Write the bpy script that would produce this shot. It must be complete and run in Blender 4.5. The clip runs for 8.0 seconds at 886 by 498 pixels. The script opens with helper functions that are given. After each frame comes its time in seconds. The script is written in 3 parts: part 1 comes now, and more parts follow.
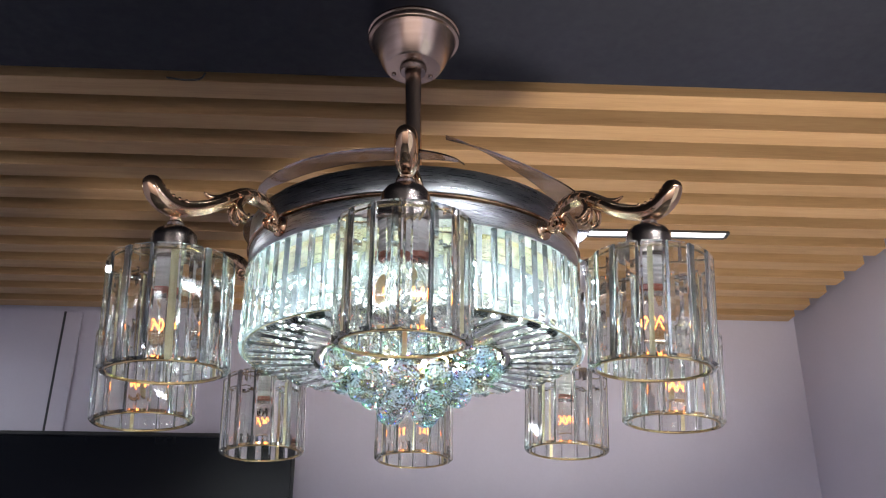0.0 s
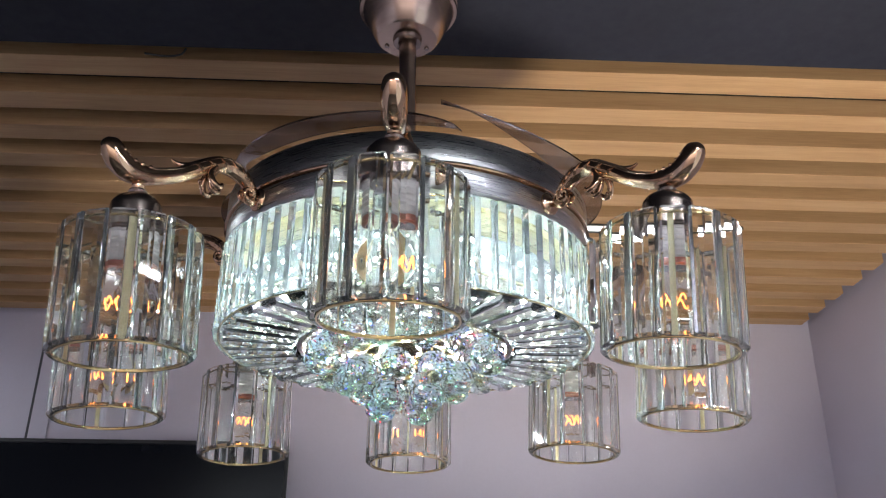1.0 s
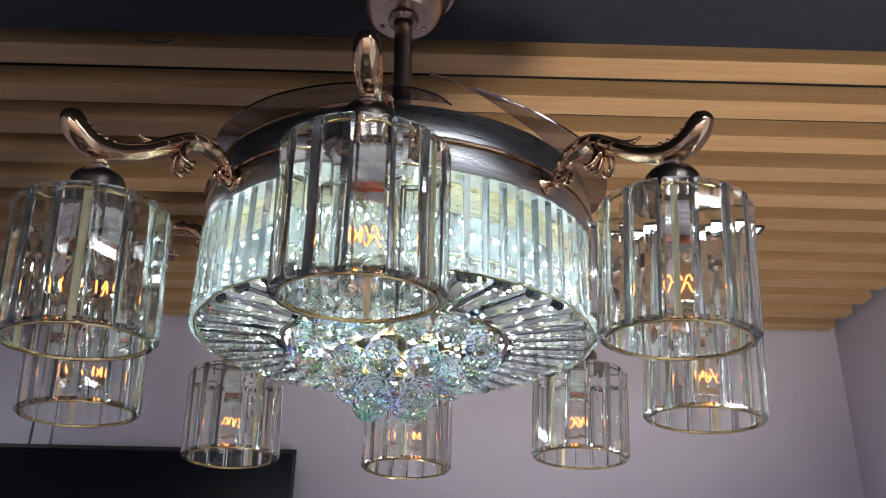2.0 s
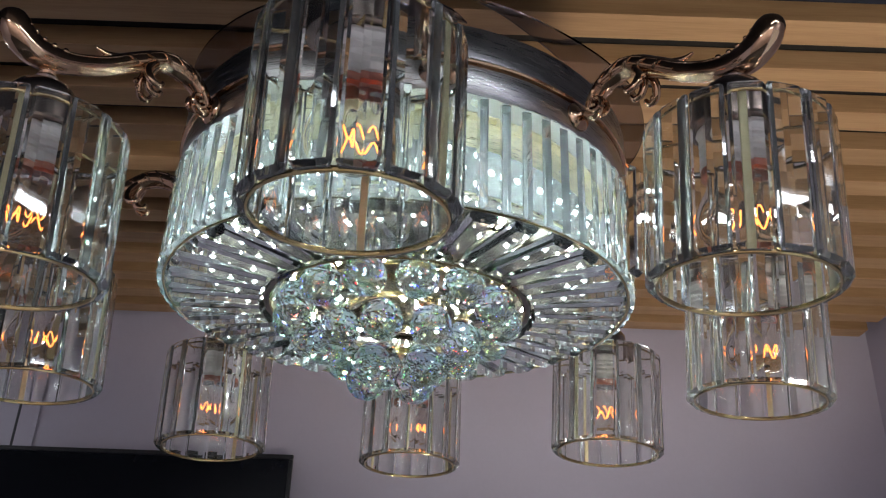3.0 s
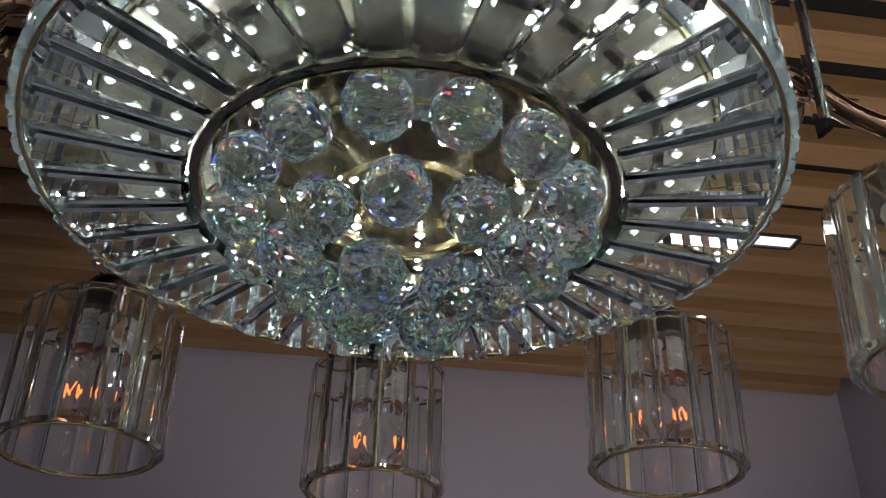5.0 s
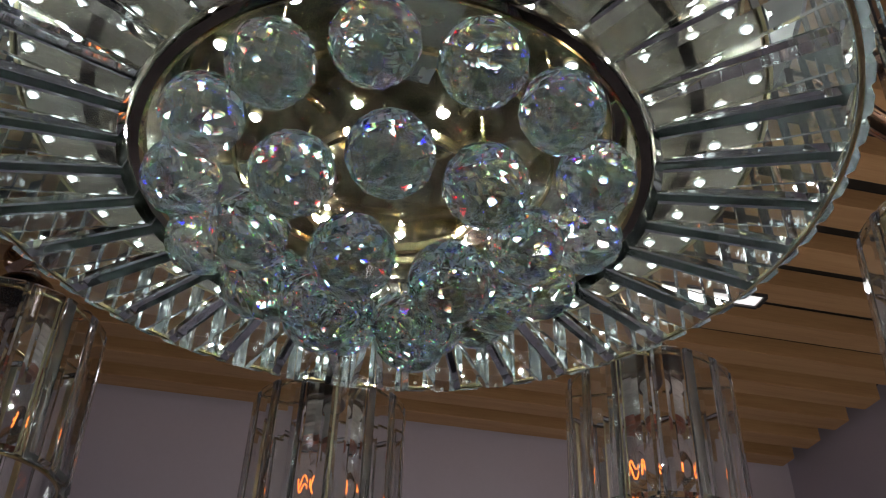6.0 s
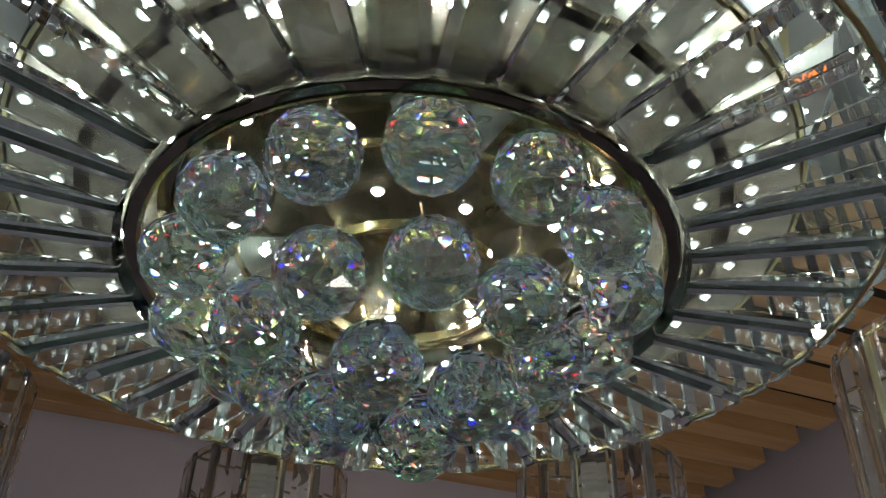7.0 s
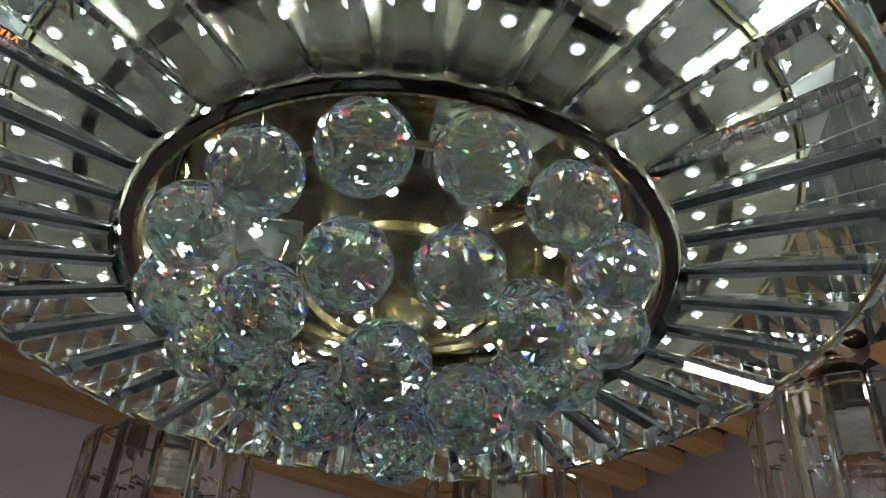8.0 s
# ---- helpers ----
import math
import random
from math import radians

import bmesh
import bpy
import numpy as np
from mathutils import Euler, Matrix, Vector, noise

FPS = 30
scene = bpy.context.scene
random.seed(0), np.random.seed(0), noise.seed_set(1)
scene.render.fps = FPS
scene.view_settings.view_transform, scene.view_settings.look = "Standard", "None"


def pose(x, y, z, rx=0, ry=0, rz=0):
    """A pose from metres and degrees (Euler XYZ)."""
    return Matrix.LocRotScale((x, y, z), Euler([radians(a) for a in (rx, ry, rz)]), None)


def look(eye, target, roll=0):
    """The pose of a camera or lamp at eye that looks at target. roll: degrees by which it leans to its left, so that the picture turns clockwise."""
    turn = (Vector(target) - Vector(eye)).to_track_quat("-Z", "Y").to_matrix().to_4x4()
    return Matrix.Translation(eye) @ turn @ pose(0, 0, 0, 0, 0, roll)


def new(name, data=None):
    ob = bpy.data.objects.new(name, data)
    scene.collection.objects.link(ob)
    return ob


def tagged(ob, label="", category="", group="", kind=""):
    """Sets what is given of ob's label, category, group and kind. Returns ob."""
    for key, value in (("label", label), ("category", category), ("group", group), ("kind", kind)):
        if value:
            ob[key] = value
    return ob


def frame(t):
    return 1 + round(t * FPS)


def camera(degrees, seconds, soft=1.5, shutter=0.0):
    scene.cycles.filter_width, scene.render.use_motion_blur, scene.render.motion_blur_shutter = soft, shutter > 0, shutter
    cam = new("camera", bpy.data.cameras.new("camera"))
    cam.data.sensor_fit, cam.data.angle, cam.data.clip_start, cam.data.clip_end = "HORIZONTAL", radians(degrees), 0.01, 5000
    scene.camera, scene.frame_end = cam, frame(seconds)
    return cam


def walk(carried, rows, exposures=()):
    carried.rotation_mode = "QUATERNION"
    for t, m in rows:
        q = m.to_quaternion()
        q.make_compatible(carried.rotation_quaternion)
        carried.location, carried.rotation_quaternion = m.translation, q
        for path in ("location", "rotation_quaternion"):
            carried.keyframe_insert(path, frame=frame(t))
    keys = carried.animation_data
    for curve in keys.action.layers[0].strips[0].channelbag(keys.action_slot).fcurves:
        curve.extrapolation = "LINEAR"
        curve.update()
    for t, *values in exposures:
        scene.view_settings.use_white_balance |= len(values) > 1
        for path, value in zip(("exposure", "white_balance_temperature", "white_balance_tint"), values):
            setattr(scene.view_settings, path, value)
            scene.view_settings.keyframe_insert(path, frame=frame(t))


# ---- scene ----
# ---- camera and its walk ----
cam = camera(54.54, 8.0, soft=1.15)
BASE = 2.06  # height of the crystal drum's lower rim over the floor

PATH = [  # seconds, x, y, z over the drum's rim, yaw, pitch, roll
    (0.0, 0.0318, -1.1477, -0.2950, -0.45, 22.85, 0.46),
    (0.5, 0.0357, -1.0868, -0.3006, -0.56, 23.42, 0.39),
    (1.0, 0.0414, -1.0349, -0.2943, -0.27, 23.80, 0.53),
    (1.2, 0.0452, -1.0158, -0.2926, -0.08, 23.96, 0.78),
    (2.3, 0.0841, -0.9261, -0.2965, 1.90, 25.04, 1.44),
    (2.5, 0.0828, -0.8954, -0.2974, 2.01, 25.30, 1.60),
    (3.0, 0.0723, -0.8061, -0.2996, 2.04, 25.98, 2.10),
    (3.5, 0.0439, -0.6965, -0.2957, 1.33, 27.44, 2.33),
    (4.0, 0.0143, -0.5993, -0.2963, -0.15, 29.17, 2.56),
    (4.5, -0.0066, -0.5238, -0.2902, -2.98, 30.20, 1.69),
    (4.7, -0.0130, -0.4943, -0.2882, -4.02, 30.74, 1.46),
    (5.8, -0.0235, -0.3564, -0.2768, -8.66, 35.50, 1.76),
    (6.0, -0.0329, -0.3467, -0.2669, -9.99, 36.07, 1.80),
    (6.5, -0.0644, -0.3394, -0.2319, -14.15, 37.03, 1.35),
    (7.0, -0.0974, -0.3355, -0.2232, -19.31, 37.58, 1.08),
    (7.5, -0.1366, -0.3240, -0.2255, -25.10, 38.07, 1.61),
    (8.0, -0.1592, -0.3070, -0.2268, -30.81, 38.54, 2.82),
]


def station(x, y, z, yaw, pitch, roll):
    a, b = radians(yaw), radians(pitch)
    eye = Vector((x, y, z + BASE))
    return look(eye, eye + Vector((-math.sin(a) * math.cos(b), math.cos(a) * math.cos(b), math.sin(b))), roll)


walk(cam, [(t, station(*row)) for t, *row in PATH],
     exposures=[(0.0, 1.15, 6400, 8), (1.2, 1.05, 6400, 8), (2.5, 0.55, 6450, 9), (3.5, 0.0, 6500, 12), (4.5, -0.6, 6550, 14), (6.0, -0.85, 6850, 14), (7.0, -0.85, 7000, 7), (8.0, -0.9, 7050, 4)])

# ---- world and lights ----
world = bpy.data.worlds.new("world")
scene.world = world
world.use_nodes = True
world.node_tree.nodes["Background"].inputs["Color"].default_value = (0.8, 0.85, 1.0, 1)
world.node_tree.nodes["Background"].inputs["Strength"].default_value = 0.08


def area_lamp(name, m, sx, sy, watts, colour):
    data = bpy.data.lights.new(name, "AREA")
    data.shape, data.size, data.size_y, data.energy, data.color = "RECTANGLE", sx, sy, watts, colour
    ob = new(name, data)
    ob.matrix_world = m
    return ob


lamp = bpy.data.lights.new("unseen_slat_spot", "SPOT")  # unseen warm spot added beside and below the walk to light the slats
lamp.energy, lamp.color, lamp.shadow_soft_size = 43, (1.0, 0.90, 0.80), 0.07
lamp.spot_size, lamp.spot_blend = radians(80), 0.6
new("unseen_slat_spot", lamp).matrix_world = look(Vector((0.75, -0.25, BASE - 0.75)), Vector((0.45, 0.55, BASE + 0.59)))

# ---- materials ----
def material(name):
    m = bpy.data.materials.new(name)
    m.use_nodes = True
    nt = m.node_tree
    return m, nt, nt.nodes["Principled BSDF"], nt.nodes["Material Output"]


def node(nt, kind, **values):
    n = nt.nodes.new(kind)
    for key, value in values.items():
        n.inputs[key].default_value = value
    return n


def coords(nt, scale=(1, 1, 1)):
    tc = nt.nodes.new("ShaderNodeTexCoord")
    mp = node(nt, "ShaderNodeMapping", Scale=scale)
    nt.links.new(tc.outputs["Object"], mp.inputs["Vector"])
    return mp.outputs["Vector"]


def ramp(nt, fac, stops):
    r = nt.nodes.new("ShaderNodeValToRGB")
    while len(r.color_ramp.elements) < len(stops):
        r.color_ramp.elements.new(0.5)
    for e, (p, c) in zip(r.color_ramp.elements, stops):
        e.position, e.color = p, (*c, 1)
    nt.links.new(fac, r.inputs["Fac"])
    return r.outputs["Color"]


def bumped(nt, bsdf, height, strength, distance=0.002):
    b = node(nt, "ShaderNodeBump", Strength=strength, Distance=distance)
    nt.links.new(height, b.inputs["Height"])
    nt.links.new(b.outputs["Normal"], bsdf.inputs["Normal"])


def plain(name, dark, light, rough, metal=0.0, scale=6.0, stretch=(1, 1, 1), bump=0.1, fine=60.0, coat=0.0):
    """Two tones in broad noise, a finer noise for grain, roughness and relief."""
    m, nt, p, _ = material(name)
    v = coords(nt, stretch)
    n1, n2 = node(nt, "ShaderNodeTexNoise", Scale=scale, Detail=5.0), node(nt, "ShaderNodeTexNoise", Scale=fine, Detail=4.0)
    mix = node(nt, "ShaderNodeMix", Factor=0.3)
    for n in (n1, n2):
        nt.links.new(v, n.inputs["Vector"])
    nt.links.new(n1.outputs["Fac"], mix.inputs["A"])
    nt.links.new(n2.outputs["Fac"], mix.inputs["B"])
    nt.links.new(ramp(nt, mix.outputs["Result"], [(0.3, dark), (0.7, light)]), p.inputs["Base Color"])
    r = node(nt, "ShaderNodeMapRange")
    r.inputs["To Min"].default_value, r.inputs["To Max"].default_value = rough * 0.75, min(1, rough * 1.3)
    nt.links.new(n2.outputs["Fac"], r.inputs["Value"])
    nt.links.new(r.outputs["Result"], p.inputs["Roughness"])
    p.inputs["Metallic"].default_value = metal
    p.inputs["Coat Weight"].default_value = coat
    if bump:
        bumped(nt, p, n2.outputs["Fac"], bump)
    return m


def hazed(nt, glass, out, share):
    """Mixes in a translucent share that imitates the facets' lit glow."""
    glow_veil = node(nt, "ShaderNodeBsdfTranslucent", Color=(0.90, 0.94, 0.95, 1))
    mix = node(nt, "ShaderNodeMixShader", Fac=share)
    nt.links.new(glass, mix.inputs[1])
    nt.links.new(glow_veil.outputs[0], mix.inputs[2])
    nt.links.new(mix.outputs[0], out.inputs["Surface"])


def crystal(name, iors, tint=(1, 1, 1), rough=0.0, haze=0.02):
    """Clear lead crystal: red, green and blue bend by different amounts."""
    m, nt, p, out = material(name)
    nt.nodes.remove(p)
    last = None
    for k, ior in enumerate(iors):
        c = [0, 0, 0, 1]
        if len(iors) == 1:
            c = [*tint, 1]
        else:
            c[k] = tint[k]
        g = node(nt, "ShaderNodeBsdfGlass", Color=c, Roughness=rough, IOR=ior)
        if last is None:
            last = g.outputs[0]
        else:
            add = nt.nodes.new("ShaderNodeAddShader")
            nt.links.new(last, add.inputs[0])
            nt.links.new(g.outputs[0], add.inputs[1])
            last = add.outputs[0]
    hazed(nt, last, out, haze)
    return m


def split_crystal(name, ior, spread, tint, share):
    """Clear crystal, a share of whose light is split into colours."""
    m, nt, p, out = material(name)
    nt.nodes.remove(p)
    clear = node(nt, "ShaderNodeBsdfGlass", Color=(*tint, 1), Roughness=0.006, IOR=ior)
    last = None
    for k, step in enumerate((-spread, 0.0, spread * 1.3)):
        c = [0, 0, 0, 1]
        c[k] = tint[k]
        g = node(nt, "ShaderNodeBsdfGlass", Color=c, Roughness=0.006, IOR=ior + step)
        if last is None:
            last = g.outputs[0]
        else:
            add = nt.nodes.new("ShaderNodeAddShader")
            nt.links.new(last, add.inputs[0])
            nt.links.new(g.outputs[0], add.inputs[1])
            last = add.outputs[0]
    mix = node(nt, "ShaderNodeMixShader", Fac=share)
    nt.links.new(clear.outputs[0], mix.inputs[1])
    nt.links.new(last, mix.inputs[2])
    hazed(nt, mix.outputs[0], out, 0.003)
    return m


def glowing(name, colour, strength):
    m, nt, p, _ = material(name)
    p.inputs["Base Color"].default_value = (*colour, 1)
    p.inputs["Emission Color"].default_value = (*colour, 1)
    p.inputs["Emission Strength"].default_value = strength
    return m


def wood_grain():
    m, nt, p, _ = material("oak_veneer")
    v = coords(nt, (0.8, 14, 14))
    n1, n2 = node(nt, "ShaderNodeTexNoise", Scale=3.0, Detail=8.0, Distortion=0.6), node(nt, "ShaderNodeTexNoise", Scale=25.0, Detail=6.0)
    for n in (n1, n2):
        nt.links.new(v, n.inputs["Vector"])
    mix = node(nt, "ShaderNodeMix", Factor=0.35)
    nt.links.new(n1.outputs["Fac"], mix.inputs["A"])
    nt.links.new(n2.outputs["Fac"], mix.inputs["B"])
    g = nt.nodes.new("ShaderNodeNewGeometry")
    isl = node(nt, "ShaderNodeMapRange")
    isl.inputs["To Min"].default_value, isl.inputs["To Max"].default_value = 0.86, 1.08
    nt.links.new(g.outputs["Random Per Island"], isl.inputs["Value"])
    c = ramp(nt, mix.outputs["Result"], [(0.3, (0.36, 0.205, 0.09)), (0.5, (0.47, 0.285, 0.135)), (0.72, (0.55, 0.35, 0.18))])
    mul = nt.nodes.new("ShaderNodeVectorMath")
    mul.operation = "SCALE"
    nt.links.new(c, mul.inputs[0])
    nt.links.new(isl.outputs["Result"], mul.inputs["Scale"])
    nt.links.new(mul.outputs["Vector"], p.inputs["Base Color"])
    p.inputs["Roughness"].default_value = 0.5
    bumped(nt, p, n2.outputs["Fac"], 0.12, 0.001)
    return m


OAK = wood_grain()
NAVY = plain("navy_ceiling_paint", (0.005, 0.006, 0.013), (0.010, 0.011, 0.022), 0.6, scale=3, bump=0.05)
RECESS = plain("black_recess_board", (0.008, 0.007, 0.006), (0.015, 0.012, 0.010), 0.8, bump=0.05)
WALL = plain("pale_lilac_wall_paint", (0.55, 0.52, 0.61), (0.61, 0.58, 0.67), 0.75, scale=2.5, bump=0.08, fine=120)
BLUSH = plain("blush_wall_paint", (0.66, 0.55, 0.51), (0.74, 0.62, 0.58), 0.7, scale=2.5, bump=0.08, fine=120)
FLOOR = plain("dark_grey_floor_tile", (0.025, 0.025, 0.027), (0.045, 0.045, 0.047), 0.35, scale=2, bump=0.02)
GROOVE = plain("dark_wall_joint", (0.05, 0.05, 0.06), (0.08, 0.08, 0.09), 0.8)
BLACKGLASS = plain("black_screen_glass", (0.002, 0.003, 0.006), (0.004, 0.005, 0.009), 0.22, bump=0.0)
BLACKGLASS.node_tree.nodes["Principled BSDF"].inputs["Specular IOR Level"].default_value = 0.2
BLACKFRAME = plain("black_frame_plastic", (0.008, 0.008, 0.010), (0.014, 0.014, 0.016), 0.35, bump=0.05)
WHITEFRAME = plain("black_aluminium_profile", (0.02, 0.02, 0.02), (0.04, 0.04, 0.04), 0.4, bump=0.05)
ROSE = plain("polished_rose_bronze", (0.55, 0.34, 0.21), (0.70, 0.48, 0.32), 0.10, 1.0, scale=30, bump=0.03, fine=200)
NICKEL = plain("brushed_steel_nickel", (0.40, 0.40, 0.40), (0.54, 0.53, 0.52), 0.28, 1.0, scale=4, stretch=(1, 1, 40), bump=0.06, fine=30)
BRUSHED = plain("brushed_bronze", (0.50, 0.36, 0.28), (0.64, 0.48, 0.39), 0.22, 1.0, scale=4, stretch=(1, 1, 40), bump=0.06, fine=30)
GUNMETAL = plain("dark_satin_nickel", (0.30, 0.24, 0.21), (0.42, 0.34, 0.30), 0.22, 1.0, scale=8, stretch=(1, 1, 25), bump=0.05)
GOLD = plain("polished_gold_brass", (0.52, 0.39, 0.18), (0.68, 0.53, 0.28), 0.12, 1.0, scale=40, bump=0.03, fine=250)
DARKMIRROR = plain("dark_bronze_mirror", (0.16, 0.14, 0.11), (0.30, 0.26, 0.20), 0.10, 1.0, scale=30, bump=0.02)
HUB = plain("dark_gold_mirror", (0.20, 0.16, 0.09), (0.34, 0.28, 0.17), 0.15, 1.0, scale=14, bump=0.04)
STRIP = plain("white_led_strip", (0.26, 0.28, 0.27), (0.36, 0.38, 0.37), 0.2, 0.8, scale=40, bump=0.1, fine=130)
TRAY = plain("polished_bronze_tray", (0.36, 0.30, 0.20), (0.56, 0.53, 0.47), 0.20, 0.84, scale=16, bump=0.02)
BRASSWALL = plain("satin_brass_wall", (0.62, 0.54, 0.30), (0.74, 0.67, 0.42), 0.28, 0.95, scale=12, stretch=(1, 1, 20), bump=0.04)
STRUTBRASS = plain("pale_satin_brass", (0.66, 0.60, 0.36), (0.78, 0.72, 0.48), 0.42, 0.45, scale=12, stretch=(1, 1, 20), bump=0.03)
BOARD = plain("grey_led_board", (0.16, 0.17, 0.16), (0.22, 0.23, 0.21), 0.25, 0.97, scale=20, bump=0.03)
PORCELAIN = plain("white_lamp_holder", (0.72, 0.66, 0.66), (0.80, 0.75, 0.74), 0.35, scale=30, bump=0.03)
COPPER = plain("copper_red_collar", (0.38, 0.13, 0.09), (0.48, 0.18, 0.12), 0.35, 0.6, scale=30)
# Last number is the glow mixed in by hazed(); strongest for the cups.
BAR = crystal("crystal_bar_glass", (1.52,), (0.985, 0.995, 0.99), 0.004, 0.004)
CUPGLASS = crystal("cup_bar_glass", (1.52,), (0.985, 0.99, 0.98), 0.008, 0.035)
EDGE = crystal("glow_edge_glass", (1.52,), (0.97, 0.985, 0.97), 0.01, 0.002)
CLEARBAR = crystal("clear_disc_bar_glass", (1.52,), (0.99, 0.995, 0.99), 0.003, 0.0)
BALL = split_crystal("crystal_ball_glass", 1.52, 0.035, (0.94, 0.98, 1.0), 0.16)
BULBGLASS = crystal("clear_bulb_glass", (1.08,), (1.0, 0.98, 0.95))
LED = glowing("white_led_chip", (0.80, 0.97, 1.0), 9000.0)


def led_glow():
    """The halo round an led, put into emission that fades from its middle."""
    m, nt, p, _ = material("led_halo_glow")
    p.inputs["Base Color"].default_value = (0.6, 0.62, 0.6, 1)
    v = coords(nt, (265, 265, 265))
    g = nt.nodes.new("ShaderNodeTexGradient")
    g.gradient_type = "SPHERICAL"
    nt.links.new(v, g.inputs["Vector"])
    power = node(nt, "ShaderNodeMath")
    power.operation = "POWER"
    nt.links.new(g.outputs["Fac"], power.inputs[0])
    power.inputs[1].default_value = 2.6
    scale = node(nt, "ShaderNodeMath")
    scale.operation = "MULTIPLY"
    nt.links.new(power.outputs[0], scale.inputs[0])
    scale.inputs[1].default_value = 50.0
    p.inputs["Emission Color"].default_value = (0.80, 0.96, 1.0, 1)
    nt.links.new(scale.outputs[0], p.inputs["Emission Strength"])
    return m


HALO = led_glow()
FILAMENT = glowing("orange_filament", (1.0, 0.24, 0.05), 3.8)
PANEL = glowing("white_light_diffuser", (0.97, 0.98, 1.0), 1.7)


def smoky():
    m, nt, p, _ = material("smoky_clear_acrylic")
    p.inputs["Base Color"].default_value = (0.42, 0.40, 0.47, 1)
    p.inputs["Roughness"].default_value = 0.04
    p.inputs["Transmission Weight"].default_value = 1.0
    p.inputs["IOR"].default_value = 1.2
    return m


ACRYLIC = smoky()


# ---- mesh helpers ----
def mesh_of(name, bm, mat, smooth=False):
    bm.normal_update()
    me = bpy.data.meshes.new(name)
    bm.to_mesh(me)
    bm.free()
    me.materials.append(mat)
    if smooth:
        me.shade_smooth()
        me.set_sharp_from_angle(angle=radians(38))
    return me


def part(name, bm, mat, parent=None, label="", m=None, smooth=False):
    """Links a bmesh, or a mesh already made, as one object under a thing or a part."""
    me = bm if isinstance(bm, bpy.types.Mesh) else mesh_of(name, bm, mat, smooth)
    ob = new(name, me)
    if parent is not None:
        ob.parent = parent
    if m is not None:
        ob.matrix_basis = m
    if label:
        ob["label"] = label
    return ob


def add_box(bm, x0, x1, y0, y1, z0, z1, bevel=0.0, m=None):
    r = bmesh.ops.create_cube(bm, size=1.0)
    vs = r["verts"]
    t = Matrix.Translation(((x0 + x1) / 2, (y0 + y1) / 2, (z0 + z1) / 2)) @ Matrix.Diagonal((x1 - x0, y1 - y0, z1 - z0, 1))
    bmesh.ops.transform(bm, matrix=(m @ t) if m is not None else t, verts=vs)
    if bevel:
        es = list({e for v in vs for e in v.link_edges})
        bmesh.ops.bevel(bm, geom=es, offset=bevel, segments=2, affect="EDGES", profile=0.5)
    return bm


def lathe(profile, steps=64, closed=False):
    """A surface of revolution about z from (radius, height) pairs; closed joins the last pair to the first."""
    bm = bmesh.new()
    rings = []
    for r, z in profile:
        if r < 1e-6:
            rings.append([bm.verts.new((0, 0, z))])
        else:
            rings.append([bm.verts.new((r * math.cos(a), r * math.sin(a), z)) for a in (2 * math.pi * k / steps for k in range(steps))])
    pairs = list(zip(rings, rings[1:])) + ([(rings[-1], rings[0])] if closed else [])
    for a, b in pairs:
        for k in range(steps):
            j = (k + 1) % steps
            if len(a) == 1 and len(b) == 1:
                continue
            if len(a) == 1:
                bm.faces.new((a[0], b[j], b[k]))
            elif len(b) == 1:
                bm.faces.new((a[k], a[j], b[0]))
            else:
                bm.faces.new((a[k], a[j], b[j], b[k]))
    bmesh.ops.recalc_face_normals(bm, faces=bm.faces)
    return bm


def tube(points, radii, sides=12, flat=1.0, up=Vector((0, 1, 0)), bm=None):
    """A swept tube through points with a radius at each; flat scales it across up."""
    bm = bm or bmesh.new()
    pts = [Vector(p) for p in points]
    rings = []
    for i, p in enumerate(pts):
        d = (pts[min(i + 1, len(pts) - 1)] - pts[max(i - 1, 0)]).normalized()
        side = (up - d * up.dot(d)).normalized()
        nrm = d.cross(side)
        r = radii[i] if not isinstance(radii, (int, float)) else radii
        rings.append([bm.verts.new(p + side * (r * flat * math.cos(a)) + nrm * (r * math.sin(a))) for a in (2 * math.pi * k / sides for k in range(sides))])
    fs = []
    for a, b in zip(rings, rings[1:]):
        for k in range(sides):
            fs.append(bm.faces.new((a[k], a[(k + 1) % sides], b[(k + 1) % sides], b[k])))
    fs.append(bm.faces.new(rings[0][::-1]))
    fs.append(bm.faces.new(rings[-1]))
    bmesh.ops.recalc_face_normals(bm, faces=fs)
    return bm


def smooth_path(keys, n):
    """Catmull-Rom through rows of numbers."""
    k = [np.array(a, float) for a in keys]
    k = [2 * k[0] - k[1], *k, 2 * k[-1] - k[-2]]
    out = []
    for i in range(1, len(k) - 2):
        for s in np.linspace(0, 1, n, endpoint=(i == len(k) - 3)):
            a, b, c, d = k[i - 1], k[i], k[i + 1], k[i + 2]
            out.append(0.5 * (2 * b + (c - a) * s + (2 * a - 5 * b + 4 * c - d) * s**2 + (3 * b - a - 3 * c + d) * s**3))
    return out


